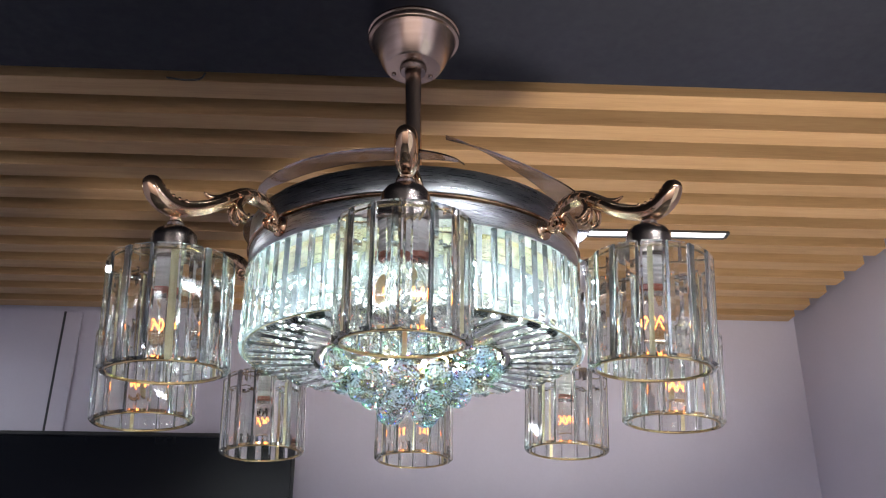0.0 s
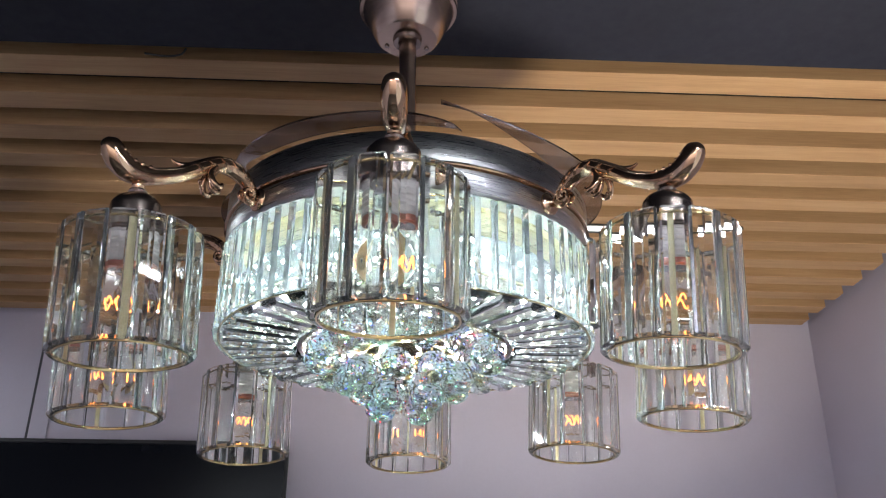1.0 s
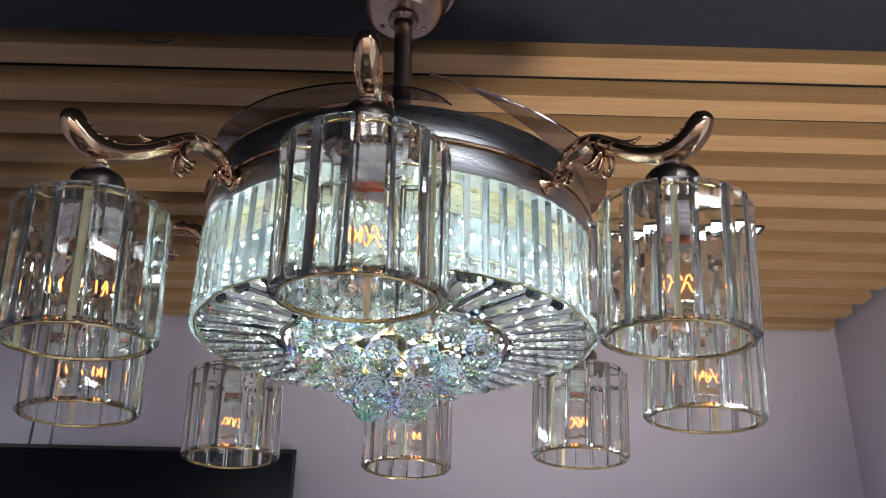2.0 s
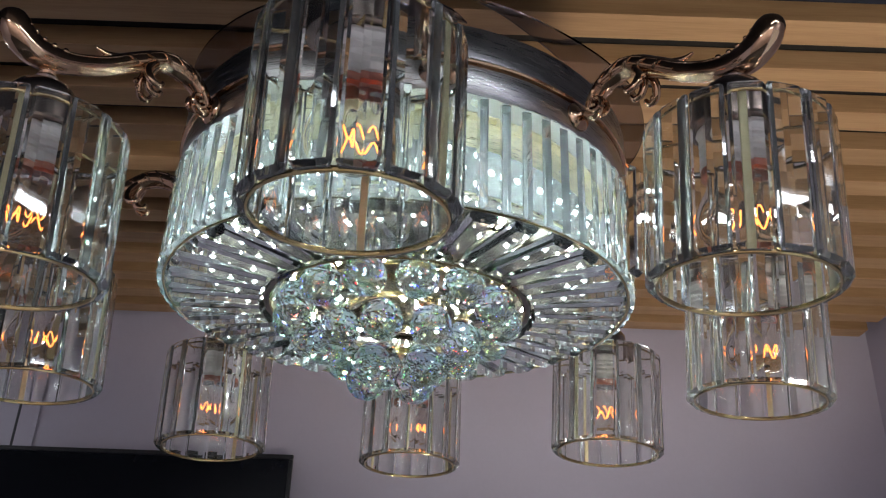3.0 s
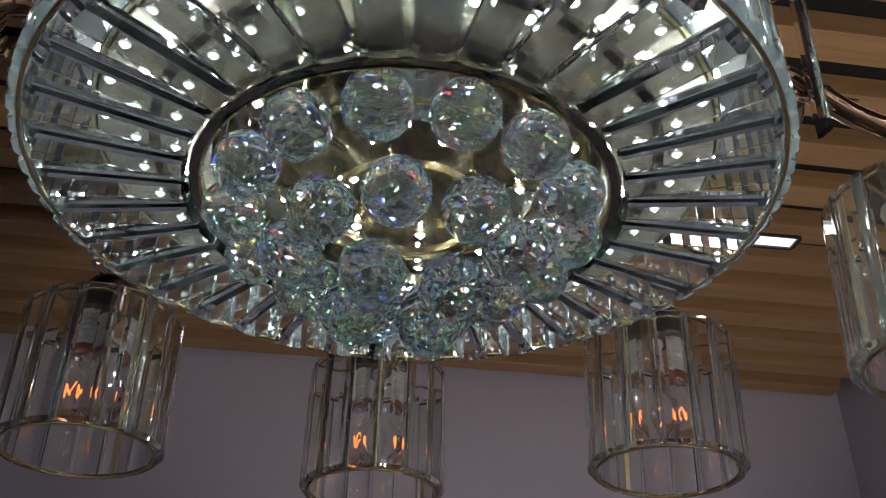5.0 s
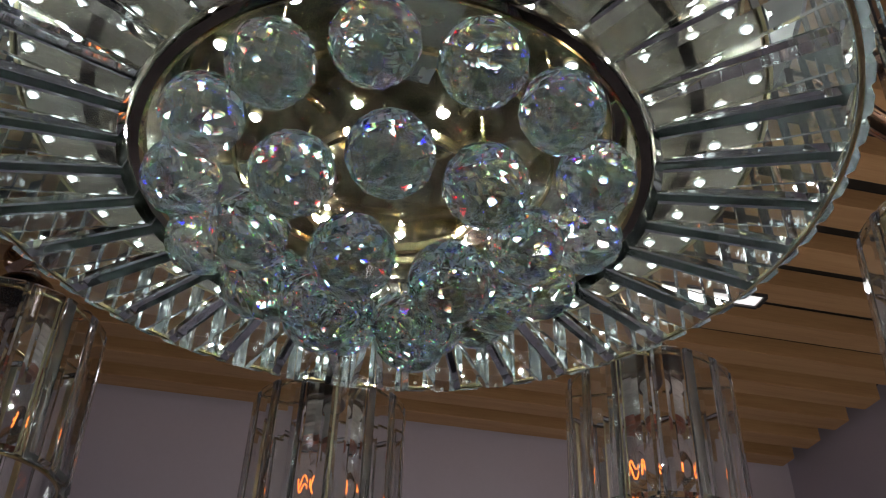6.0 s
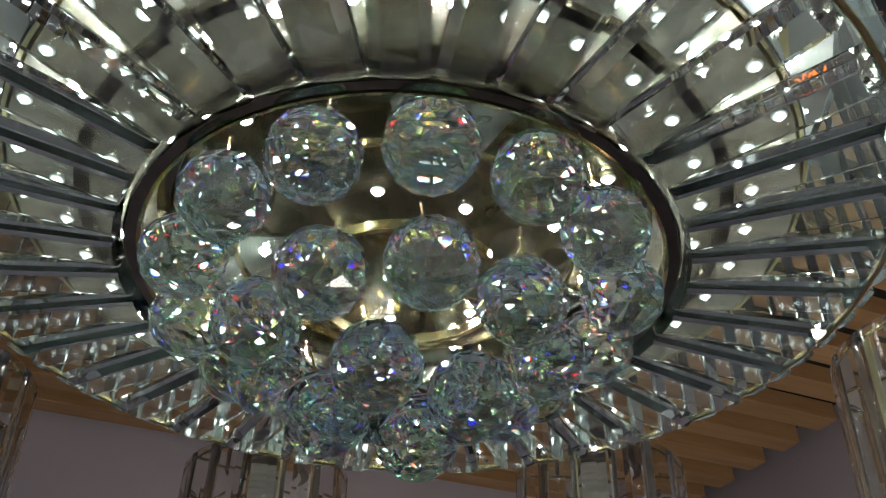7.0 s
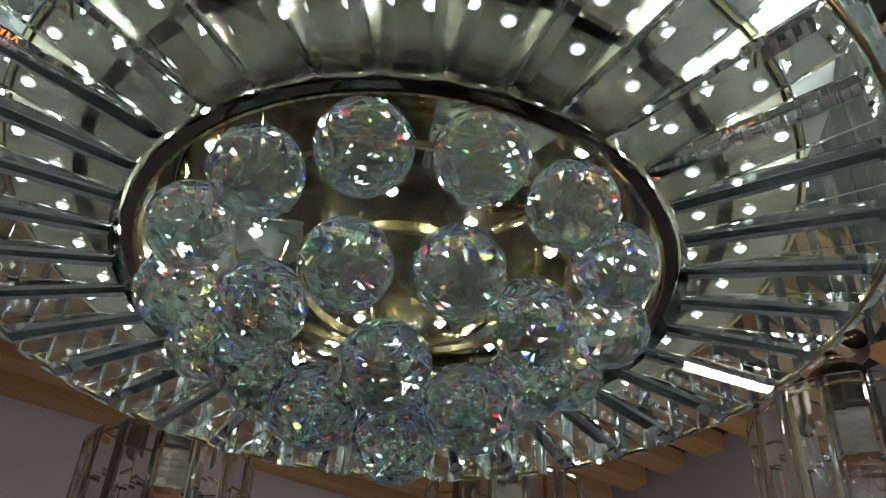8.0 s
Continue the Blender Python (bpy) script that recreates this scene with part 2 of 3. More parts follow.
def crystal_bar_mesh(name, width, length, thick, tip=0.003, ridge=0.45, mat=None):
    """A cut-glass bar along z from 0 to length, its back on y = 0, a flat face with bevelled flanks and bevelled ends."""
    bm = bmesh.new()
    h = width / 2
    prof = [(-h * ridge, 0), (-h, thick * 0.45 * (1.05 - ridge)), (-h, thick * 0.80), (-h * 0.82, thick), (h * 0.82, thick), (h, thick * 0.80), (h, thick * 0.45 * (1.05 - ridge)), (h * ridge, 0)]
    n = len(prof)
    rows = []
    for z, s, back in ((0, 0.86, 0.55), (tip, 1, 1), (length - tip, 1, 1), (length, 0.86, 0.55)):
        rows.append([bm.verts.new((x * s, y * back, z)) for x, y in prof])
    for a, b in zip(rows, rows[1:]):
        for k in range(n):
            bm.faces.new((a[k], a[(k + 1) % n], b[(k + 1) % n], b[k]))
    bm.faces.new(rows[0][::-1])
    bm.faces.new(rows[-1])
    bmesh.ops.recalc_face_normals(bm, faces=bm.faces)
    return mesh_of(name, bm, mat or BAR)


def bevelled_bar_mesh(name, width, length, thick, flat=0.62, edge=0.35, slope=0.006, mat=None):
    """A flat glass strip along z, its back on y = 0, with broad bevels on both flanks and a sloping cut at both ends."""
    bm = bmesh.new()
    h = width / 2
    prof = [(-h, 0), (-h, thick * edge), (-h * flat, thick), (h * flat, thick), (h, thick * edge), (h, 0)]
    low = [bm.verts.new((x, y, 0.4 * slope * y / thick)) for x, y in prof]
    high = [bm.verts.new((x, y, length - slope * y / thick)) for x, y in prof]
    n = len(prof)
    for k in range(n):
        bm.faces.new((low[k], low[(k + 1) % n], high[(k + 1) % n], high[k]))
    bm.faces.new(low[::-1])
    bm.faces.new(high)
    bmesh.ops.recalc_face_normals(bm, faces=bm.faces)
    me = mesh_of(name, bm, mat or BAR)
    me.materials.append(EDGE)
    for k in (0, 4, 6, 7):  # narrow sides and end cuts take the glass with glow mixed in for bright edges
        me.polygons[k].material_index = 1
    return me


def turn_z(degrees):
    return Matrix.Rotation(radians(degrees), 4, "Z")


# ---- structure ----
SLAT_Z = BASE + 0.59      # underside of the wooden slats
NAVY_Z = BASE + 0.565     # underside of the dark ceiling
ROOM = turn_z(1.2)        # the room stands a little askew to the walk
X0, X1, Y0, Y1 = -2.6, 1.25, -3.4, 1.53


def box_thing(name, x0, x1, y0, y1, z0, z1, mat, label, category, m=None, bevel=0.0):
    ob = part(name, add_box(bmesh.new(), x0, x1, y0, y1, z0, z1, bevel), mat, m=m if m is not None else ROOM)
    return tagged(ob, label, category, kind="structure")


box_thing("floor", X0 - 0.2, X1 + 0.2, Y0 - 0.2, Y1 + 0.2, -0.1, 0.0, FLOOR, "plain dark grey tiled showroom floor", "floor")
box_thing("wall_north", X0, X1, Y1, Y1 + 0.12, 0.002, SLAT_Z + 0.09, WALL, "pale lilac grey painted plaster wall", "wall")
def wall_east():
    """The side wall, with an unseen opening added behind the camera for fill light."""
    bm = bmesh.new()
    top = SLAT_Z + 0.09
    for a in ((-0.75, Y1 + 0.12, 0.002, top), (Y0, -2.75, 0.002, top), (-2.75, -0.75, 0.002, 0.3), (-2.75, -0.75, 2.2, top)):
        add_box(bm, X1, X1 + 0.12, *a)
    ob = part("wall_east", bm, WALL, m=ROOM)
    tagged(ob, "pale lilac grey painted side wall with an added unseen opening", "wall", kind="structure")
    # Fill lamp with no known source, set in the added opening.
    area_lamp("opening_fill", ROOM @ Matrix.Translation((X1 + 0.06, -1.75, 1.25)) @ Matrix.Rotation(radians(90), 4, "Y"), 1.88, 1.98, 4.2, (0.84, 0.91, 1.0))


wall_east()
box_thing("wall_west", X0 - 0.12, X0, Y0, Y1 + 0.12, 0.002, SLAT_Z + 0.09, WALL, "pale lilac grey painted side wall", "wall")
box_thing("wall_south", X0, X1, Y0 - 0.12, Y0, 0.002, SLAT_Z + 0.09, BLUSH, "warm blush painted wall behind", "wall")
box_thing("ceiling", X0, X1, Y0, 0.125, NAVY_Z, NAVY_Z + 0.1, NAVY, "smooth dark navy painted ceiling", "ceiling", m=turn_z(1.9))
box_thing("ceiling_backing", X0, X1, 0.127, Y1, SLAT_Z + 0.040, SLAT_Z + 0.09, RECESS, "black board behind the wooden ceiling slats", "ceiling", m=turn_z(1.9))


def slatted_ceiling():
    bm = bmesh.new()
    y = 0.192 - 0.112
    while y < Y1 + 0.03:
        if y + 0.055 > 0.135:
            add_box(bm, X0, X1 - 0.012, max(y, 0.13), y + 0.055, SLAT_Z, SLAT_Z + 0.0385, 0.0012)
        y += 0.1132
    ob = part("ceiling_slats", bm, OAK, m=turn_z(1.9))
    return tagged(ob, "warm oak veneer slats with dark gaps", "ceiling", kind="structure")


slatted_ceiling()
box_thing("trim", -1.128, -1.075, Y1 - 0.008, Y1 - 0.002, 0.6, SLAT_Z - 0.002, WALL, "slim painted wall strip beside a joint", "trim", bevel=0.002)
box_thing("wall_joint", -1.136, -1.129, Y1 - 0.005, Y1 - 0.001, 0.6, SLAT_Z - 0.002, GROOVE, "thin dark vertical joint in the wall", "trim")


# ---- things in the room ----
def television():
    root = new("television")
    root.matrix_basis = ROOM @ Matrix.Translation((-0.985, Y1 - 0.004, BASE + 0.196))
    w, h = 0.63, 0.72
    tagged(root, "large black glossy screen mounted on the wall", "television")
    part("back_case", add_box(bmesh.new(), -w + 0.02, w - 0.02, -0.03, 0.0, -h + 0.02, -0.02, 0.006), BLACKFRAME, root)
    bm = bmesh.new()
    for a in ((-w, w, -0.012, 0.0), (-w, w, -h, -h + 0.012)):
        add_box(bm, a[0], a[1], -0.045, -0.031, a[2], a[3], 0.002)
    for a in ((-w, -w + 0.010), (w - 0.010, w)):
        add_box(bm, a[0], a[1], -0.045, -0.031, -h + 0.0125, -0.0125, 0.002)
    part("bezel", bm, BLACKFRAME, root, "slim black bezel")
    part("screen", add_box(bmesh.new(), -w + 0.0105, w - 0.0105, -0.041, -0.032, -h + 0.0125, -0.0125), BLACKGLASS, root, "glossy black glass screen")
    return root


television()


def linear_light(name, m, length, width, label, group=""):
    root = new(name)
    root.matrix_basis = m
    tagged(root, label, "ceiling light", group)
    bm = bmesh.new()
    for s in (-1, 1):
        add_box(bm, -length / 2, length / 2, s * width / 2 - 0.003, s * width / 2 + 0.003, -0.004, 0.02, 0.001)
        add_box(bm, s * length / 2 - 0.004, s * length / 2 + 0.004, -width / 2 + 0.0035, width / 2 - 0.0035, -0.004, 0.02, 0.001)
    part("frame", bm, WHITEFRAME, root, "thin dark metal profile")
    part("diffuser", add_box(bmesh.new(), -length / 2 + 0.0045, length / 2 - 0.0045, -width / 2 + 0.0035, width / 2 - 0.0035, 0.0, 0.018), PANEL, root, "glowing white diffuser")
    return root


linear_light("linear_light", turn_z(1.0) @ Matrix.Translation((0.44, 0.825, SLAT_Z - 0.001)), 0.68, 0.040, "slim recessed white linear light glowing between slats", "linear ceiling lights")
# Unseen match of the light above, added to brighten the left back wall.
linear_light("linear_light", turn_z(1.0) @ Matrix.Translation((-1.80, 0.825, SLAT_Z - 0.001)), 0.68, 0.040, "slim recessed white linear light glowing between slats", "linear ceiling lights")
# Area fills: one boosts the real slot light, one the added one.
for x, watts in ((0.44, 0.9), (-1.80, 2.6)):
    area_lamp("slot_fill", turn_z(1.0) @ Matrix.Translation((x, 0.825, SLAT_Z - 0.012)), 0.66, 0.03, watts, (0.86, 0.92, 1.0))
# Three unseen lights added behind the camera to fill the room and south wall.
for k, (x, y) in enumerate(((0.75, -1.35), (0.55, -2.85), (-1.1, -2.85))):
    linear_light("linear_light", turn_z(1.9) @ Matrix.Translation((x, y, NAVY_Z - 0.019)), 0.9, 0.06, "added unseen slim white linear light on the dark ceiling", "linear ceiling lights")
    area_lamp("ceiling_fill", turn_z(1.9) @ Matrix.Translation((x, y, NAVY_Z - 0.035)), 0.88, 0.05, (6, 16, 16)[k], (0.86, 0.92, 1.0))


def loose_wire():
    pts = smooth_path([(-0.445, 0.128, 0.563), (-0.41, 0.128, 0.558), (-0.385, 0.126, 0.560), (-0.375, 0.118, 0.566)], 5)
    ob = part("wire", tube([(x, y, z + BASE) for x, y, z in pts], 0.0018, 8, up=Vector((0, 0, 1))), BLACKFRAME, smooth=True)
    tagged(ob, "short black wire end poking from the ceiling edge", "wire")


loose_wire()

# ---- the chandelier ----
chandelier = new("chandelier")
chandelier.matrix_basis = Matrix.Translation((0, 0, BASE))
tagged(chandelier, "crystal ceiling fan chandelier with eight glass cup lamps, lit", "chandelier")

canopy = part("canopy", lathe([(0, 0.500), (0.020, 0.500), (0.021, 0.498), (0.043, 0.498), (0.046, 0.501), (0.055, 0.518), (0.063, 0.535), (0.068, 0.548), (0.0725, 0.549), (0.0735, 0.551), (0.0735, 0.554), (0.0715, 0.556), (0.0715, 0.559), (0.0735, 0.561), (0.0730, 0.5645), (0, 0.5645)], 72), BRUSHED, chandelier, "brushed bronze bell canopy", m=Matrix.Translation((-0.009, 0, 0)), smooth=True)
for k in (35, 155, 275):
    part("screw", lathe([(0, 0.4955), (0.003, 0.4955), (0.0036, 0.4968), (0.0036, 0.4978), (0, 0.4978)], 12), GUNMETAL, canopy, "small dark screw", m=turn_z(k) @ Matrix.Translation((0.034, 0, 0)), smooth=True)
part("canopy_collar", lathe([(0.0135, 0.4975), (0.0135, 0.492), (0.020, 0.491), (0.0215, 0.4975)], 40), GUNMETAL, canopy, "dark socket collar", smooth=True)
part("downrod", lathe([(0, 0.205), (0.0125, 0.205), (0.0125, 0.480), (0.0115, 0.4978), (0, 0.4978)], 32), BRUSHED, chandelier, "slim bronze rod", m=Matrix.Translation((0.0022, 0, 0)) @ Matrix.Rotation(radians(-1.25), 4, "Y"), smooth=True)
part("rod_collar", lathe([(0.0127, 0.262), (0.020, 0.262), (0.024, 0.256), (0.024, 0.225), (0.034, 0.215), (0.034, 0.204), (0.0127, 0.204)], 40), GUNMETAL, chandelier, smooth=True)
housing = part("housing", lathe([(0.205, 0.1305), (0.2300, 0.1305), (0.2325, 0.134), (0.2325, 0.1585), (0.2300, 0.1600), (0.2300, 0.1640), (0.2335, 0.1655), (0.2340, 0.1680), (0.2340, 0.1970), (0.2320, 0.2000), (0.05, 0.2040), (0, 0.2040)], 144), NICKEL, chandelier, "brushed bronze nickel fan housing", smooth=True)
part("trim_ring", lathe([(0.2303, 0.1602), (0.2352, 0.1606), (0.2360, 0.1620), (0.2352, 0.1634), (0.2303, 0.1638)], 144), ROSE, housing, "thin polished copper ring", smooth=True)


def fan_blade_mesh():
    """A folded clear blade: a crescent that hugs the housing, its leading tip lifted."""
    bm = bmesh.new()
    keys = smooth_path([(0.0, 0.218, 0.216, 0.246), (0.12, 0.232, 0.219, 0.233), (0.3, 0.246, 0.215, 0.219), (0.55, 0.257, 0.212, 0.2135), (0.8, 0.252, 0.214, 0.212), (0.94, 0.238, 0.216, 0.2115), (1.0, 0.222, 0.216, 0.211)], 7)
    rows = []
    for u, ro, ri, z in keys:
        a = radians(96 * u)
        row = []
        for s in range(5):
            r = ri + (ro - ri) * s / 4
            row.append(Vector((r * math.cos(a), r * math.sin(a), z + 0.006 * (1 - s / 4) - 0.003 * (s / 4) ** 3 * math.sin(math.pi * u))))
        rows.append(row)
    th = 0.0024
    top = [[bm.verts.new(p + Vector((0, 0, th))) for p in row] for row in rows]
    bot = [[bm.verts.new(p) for p in row] for row in rows]
    n = len(rows)
    for i in range(n - 1):
        for j in range(4):
            bm.faces.new((top[i][j], top[i + 1][j], top[i + 1][j + 1], top[i][j + 1]))
            bm.faces.new((bot[i][j], bot[i][j + 1], bot[i + 1][j + 1], bot[i + 1][j]))
        for j in (0, 4):
            bm.faces.new((top[i][j], bot[i][j], bot[i + 1][j], top[i + 1][j]))
    for i in (0, n - 1):
        for j in range(4):
            bm.faces.new((top[i][j], top[i][j + 1], bot[i][j + 1], bot[i][j]))
    bmesh.ops.recalc_face_normals(bm, faces=bm.faces)
    return mesh_of("fan_blade", bm, ACRYLIC, True)


BLADE = fan_blade_mesh()
for k in range(4):
    part("fan_blade", BLADE, None, chandelier, "folded smoky clear acrylic fan blade", m=turn_z(-79 + 90 * k))

# crystal drum
drum = part("drum_frame", lathe([(0.2270, 0.0232), (0.2278, 0.0226), (0.2290, 0.0226), (0.2298, 0.0232), (0.2298, 0.0246), (0.2290, 0.0252), (0.2278, 0.0252), (0.2270, 0.0246)], 144, True), GOLD, chandelier, "thin brass rim of the crystal drum", smooth=True)
DRUM_BARS = 72
bar = bevelled_bar_mesh("crystal_bar", 2 * math.pi * 0.2285 / DRUM_BARS * 0.965, 0.1085, 0.0085, 0.55, 0.3, 0.004)
STUD = mesh_of("pin", lathe([(0, 0.0012), (0.0008, 0.0012), (0.0014, 0.0004), (0.0014, -0.0004), (0, -0.0004)], 10), GUNMETAL, True)
for k in range(DRUM_BARS):
    part("crystal_bar", bar, None, drum, m=turn_z(360 * (k + 0.5) / DRUM_BARS) @ Matrix.Translation((0.2262, 0, 0.0228)) @ turn_z(-90))
    part("pin", STUD, None, drum, m=turn_z(360 * (k + 0.5) / DRUM_BARS) @ Matrix.Translation((0.2352, 0, 0.0300)) @ Matrix.Rotation(radians(90), 4, "Y"))
DISC_BARS = 36
inner_ring = part("inner_ring", lathe([(0.1284, 0.0215), (0.1335, 0.0215), (0.1346, 0.0225), (0.1342, 0.0290), (0.1284, 0.0290)], 36, True), DARKMIRROR, chandelier, "dark mirror ring round the crystal balls", smooth=True)
part("ring_edge", lathe([(0.1262, 0.0212), (0.1281, 0.0206), (0.1281, 0.0295), (0.1262, 0.0290)], 120, True), GOLD, inner_ring, "polished brass inner edge", smooth=True)
bar = bevelled_bar_mesh("crystal_bar", 2 * math.pi * 0.1345 / DISC_BARS * 0.975, 0.0915, 0.0085, 0.60, 0.68, 0.0065, CLEARBAR)
for k in range(DISC_BARS):
    part("crystal_bar", bar, None, inner_ring, m=turn_z(360 * k / DISC_BARS + 1.5) @ Matrix.Translation((0.1355, 0, 0.0255)) @ Matrix.Rotation(radians(90), 4, "Y") @ turn_z(-90))
    part("pin", STUD, None, inner_ring, "dark pin head", m=turn_z(360 * k / DISC_BARS + 1.5) @ Matrix.Translation((0.2216, 0, 0.0186)) @ Matrix.Rotation(radians(128), 4, "Y"))

bar = bevelled_bar_mesh("crystal_bar", 0.0185, 0.1085, 0.0085, 0.55, 0.3, 0.004)
part("crystal_bar", bar, None, drum, "loose bar hanging askew", m=turn_z(-27.0) @ Matrix.Translation((0.2420, 0, 0.0190)) @ Matrix.Rotation(radians(2.5), 4, "Y") @ turn_z(-97))
part("bar_wire", tube([(0.2345, 0, 0.119), (0.2400, 0, 0.121), (0.2470, 0, 0.1195)], 0.0005, 6), GUNMETAL, drum, m=turn_z(-27.0))

# lamp tray inside the drum
tray = part("lamp_tray", lathe([(0, 0.054), (0.192, 0.054), (0.1935, 0.056), (0.1935, 0.060), (0, 0.060)], 120), TRAY, chandelier, "mirror bronze lamp tray", smooth=True)
for k in range(3):
    bm = bmesh.new()
    n = 8
    a0, a1 = radians(120 * k - 112), radians(120 * k - 80)
    prev = None
    for i in range(n + 1):
        a = a0 + (a1 - a0) * i / n
        cur = [bm.verts.new((r * math.cos(a), r * math.sin(a), z)) for r, z in ((0.052, 0.0526), (0.113, 0.0526), (0.113, 0.0515), (0.052, 0.0515))]
        if prev:
            for j in range(4):
                bm.faces.new((prev[j], prev[(j + 1) % 4], cur[(j + 1) % 4], cur[j]))
        else:
            bm.faces.new(cur)
        prev = cur
    bm.faces.new(prev[::-1])
    bmesh.ops.recalc_face_normals(bm, faces=bm.faces)
    part("led_board", bm, BOARD, tray, "pale grey led board")
part("tray_groove", lathe([(0.1560, 0.0538), (0.1568, 0.0505), (0.1620, 0.0505), (0.1628, 0.0538)], 120), DARKMIRROR, tray, "dark raised ring", smooth=True)
part("tray_groove", lathe([(0.1170, 0.0538), (0.1178, 0.0470), (0.1240, 0.0470), (0.1248, 0.0538)], 120), DARKMIRROR, tray, "dark raised ring", smooth=True)
part("tray_hub", lathe([(0, 0.0528), (0.1150, 0.0528), (0.1165, 0.0534), (0.1165, 0.0538), (0, 0.0538)], 96), HUB, tray, "dark gold mirror hub plate", smooth=True)
part("tray_wall", lathe([(0.1938, 0.0545), (0.1955, 0.0545), (0.1955, 0.1285), (0.2040, 0.1290), (0.2040, 0.1302), (0.1938, 0.1302)], 120, True), BRASSWALL, tray, "satin brass wall of the tray", smooth=True)
part("led_band", lathe([(0.1957, 0.056), (0.1966, 0.057), (0.1966, 0.099), (0.1957, 0.100)], 120, True), STRIP, tray, "white led strip", smooth=True)


bm = bmesh.new()
bmesh.ops.create_cone(bm, cap_ends=True, segments=10, radius1=0.0012, radius2=0.0009, depth=0.0026)
CHIP = mesh_of("led_chip", bm, LED)
# Added discs that carry the painted halo of each led chip.
HALOMESH = mesh_of("led_halo", lathe([(0, -0.0003), (0.0022, -0.0005), (0.0034, -0.0010), (0.0036, -0.00125), (0.0036, -0.00135), (0, -0.00135)], 24), HALO, True)
DOWN = Matrix.Rotation(radians(180), 4, "X")
OUT = Matrix.Rotation(radians(90), 4, "Y")
CHIP_ROWS = [(36, Matrix.Translation((0.187, 0, 0.0527)) @ DOWN, 0.1), (36, Matrix.Translation((0.1705, 0, 0.0527)) @ DOWN, 0.55), (30, Matrix.Translation((0.147, 0, 0.0527)) @ DOWN, 0.3),
             (14, Matrix.Translation((0.108, 0, 0.0500)) @ DOWN, 0.2), (10, Matrix.Translation((0.076, 0, 0.0500)) @ DOWN, 0.2), (5, Matrix.Translation((0.038, 0, 0.0513)) @ DOWN, 0.2),
             (48, Matrix.Translation((0.1979, 0, 0.064)) @ OUT, 0.0), (48, Matrix.Translation((0.1979, 0, 0.078)) @ OUT, 0.5), (48, Matrix.Translation((0.1979, 0, 0.092)) @ OUT, 0.0)]
for count, place, phase in CHIP_ROWS:
    for k in range(count):
        part("led_chip", CHIP, None, tray, m=turn_z(360 * (k + phase) / count) @ place)
        part("led_halo", HALOMESH, None, tray, m=turn_z(360 * (k + phase) / count) @ place)

# crystal balls on brass hoops
hoop_frame = part("ball_hoop", lathe([(0.0835, 0.0360), (0.0852, 0.0360), (0.0852, 0.0398), (0.0835, 0.0398)], 96, True), GOLD, chandelier, "thin brass hoop", smooth=True)
part("ball_hoop", lathe([(0.0475, 0.0180), (0.0500, 0.0180), (0.0500, 0.0235), (0.0475, 0.0235)], 72, True), GOLD, chandelier, "thin brass hoop", smooth=True)
for k in range(4):
    part("hoop_spoke", add_box(bmesh.new(), 0.0505, 0.0830, -0.002, 0.002, -0.0012, 0.0012, 0.0004), GOLD, hoop_frame, m=turn_z(90 * k + 35) @ Matrix.Translation((0, 0, 0.033)) @ Matrix.Rotation(radians(-14), 4, "Y"))
facets = [(0.0204 * math.sin(radians(a)), -0.0204 * math.cos(radians(a))) for a in (17, 36, 58, 80, 102, 124, 146, 164)]
bm = lathe([(0, facets[0][1]), *facets, (0, facets[-1][1])], 13)
for v in bm.verts:
    k = round((v.co.z + 0.0204) * 1e5) % 2
    if k:
        v.co = Matrix.Rotation(math.pi / 13, 3, "Z") @ v.co
bmesh.ops.dissolve_degenerate(bm, dist=1e-6, edges=bm.edges)
BALLMESH = mesh_of("crystal_ball", bm, BALL)
PIN = mesh_of("pin", lathe([(0, 0.0195), (0.0022, 0.0195), (0.0022, 0.0225), (0.0007, 0.0235), (0.0007, 0.034), (0, 0.034)], 10), GOLD, True)
rng = random.Random(4)
for count, r, z, a0 in ((14, 0.1055, 0.0105, -127.6), (9, 0.068, -0.0165, -137.0), (4, 0.034, -0.0430, -123.0)):
    for k in range(count):
        a = radians(a0 + 360 * k / count)
        spin = Euler((rng.uniform(-0.3, 0.3), rng.uniform(-0.3, 0.3), rng.uniform(0, 6.28))).to_matrix().to_4x4()
        ball = part("crystal_ball", BALLMESH, None, chandelier, m=Matrix.Translation((r * math.cos(a), r * math.sin(a), z - 0.05 * r * math.sin(a) + rng.uniform(-0.001, 0.001))) @ spin)
        part("pin", PIN, None, ball, "small brass pin")


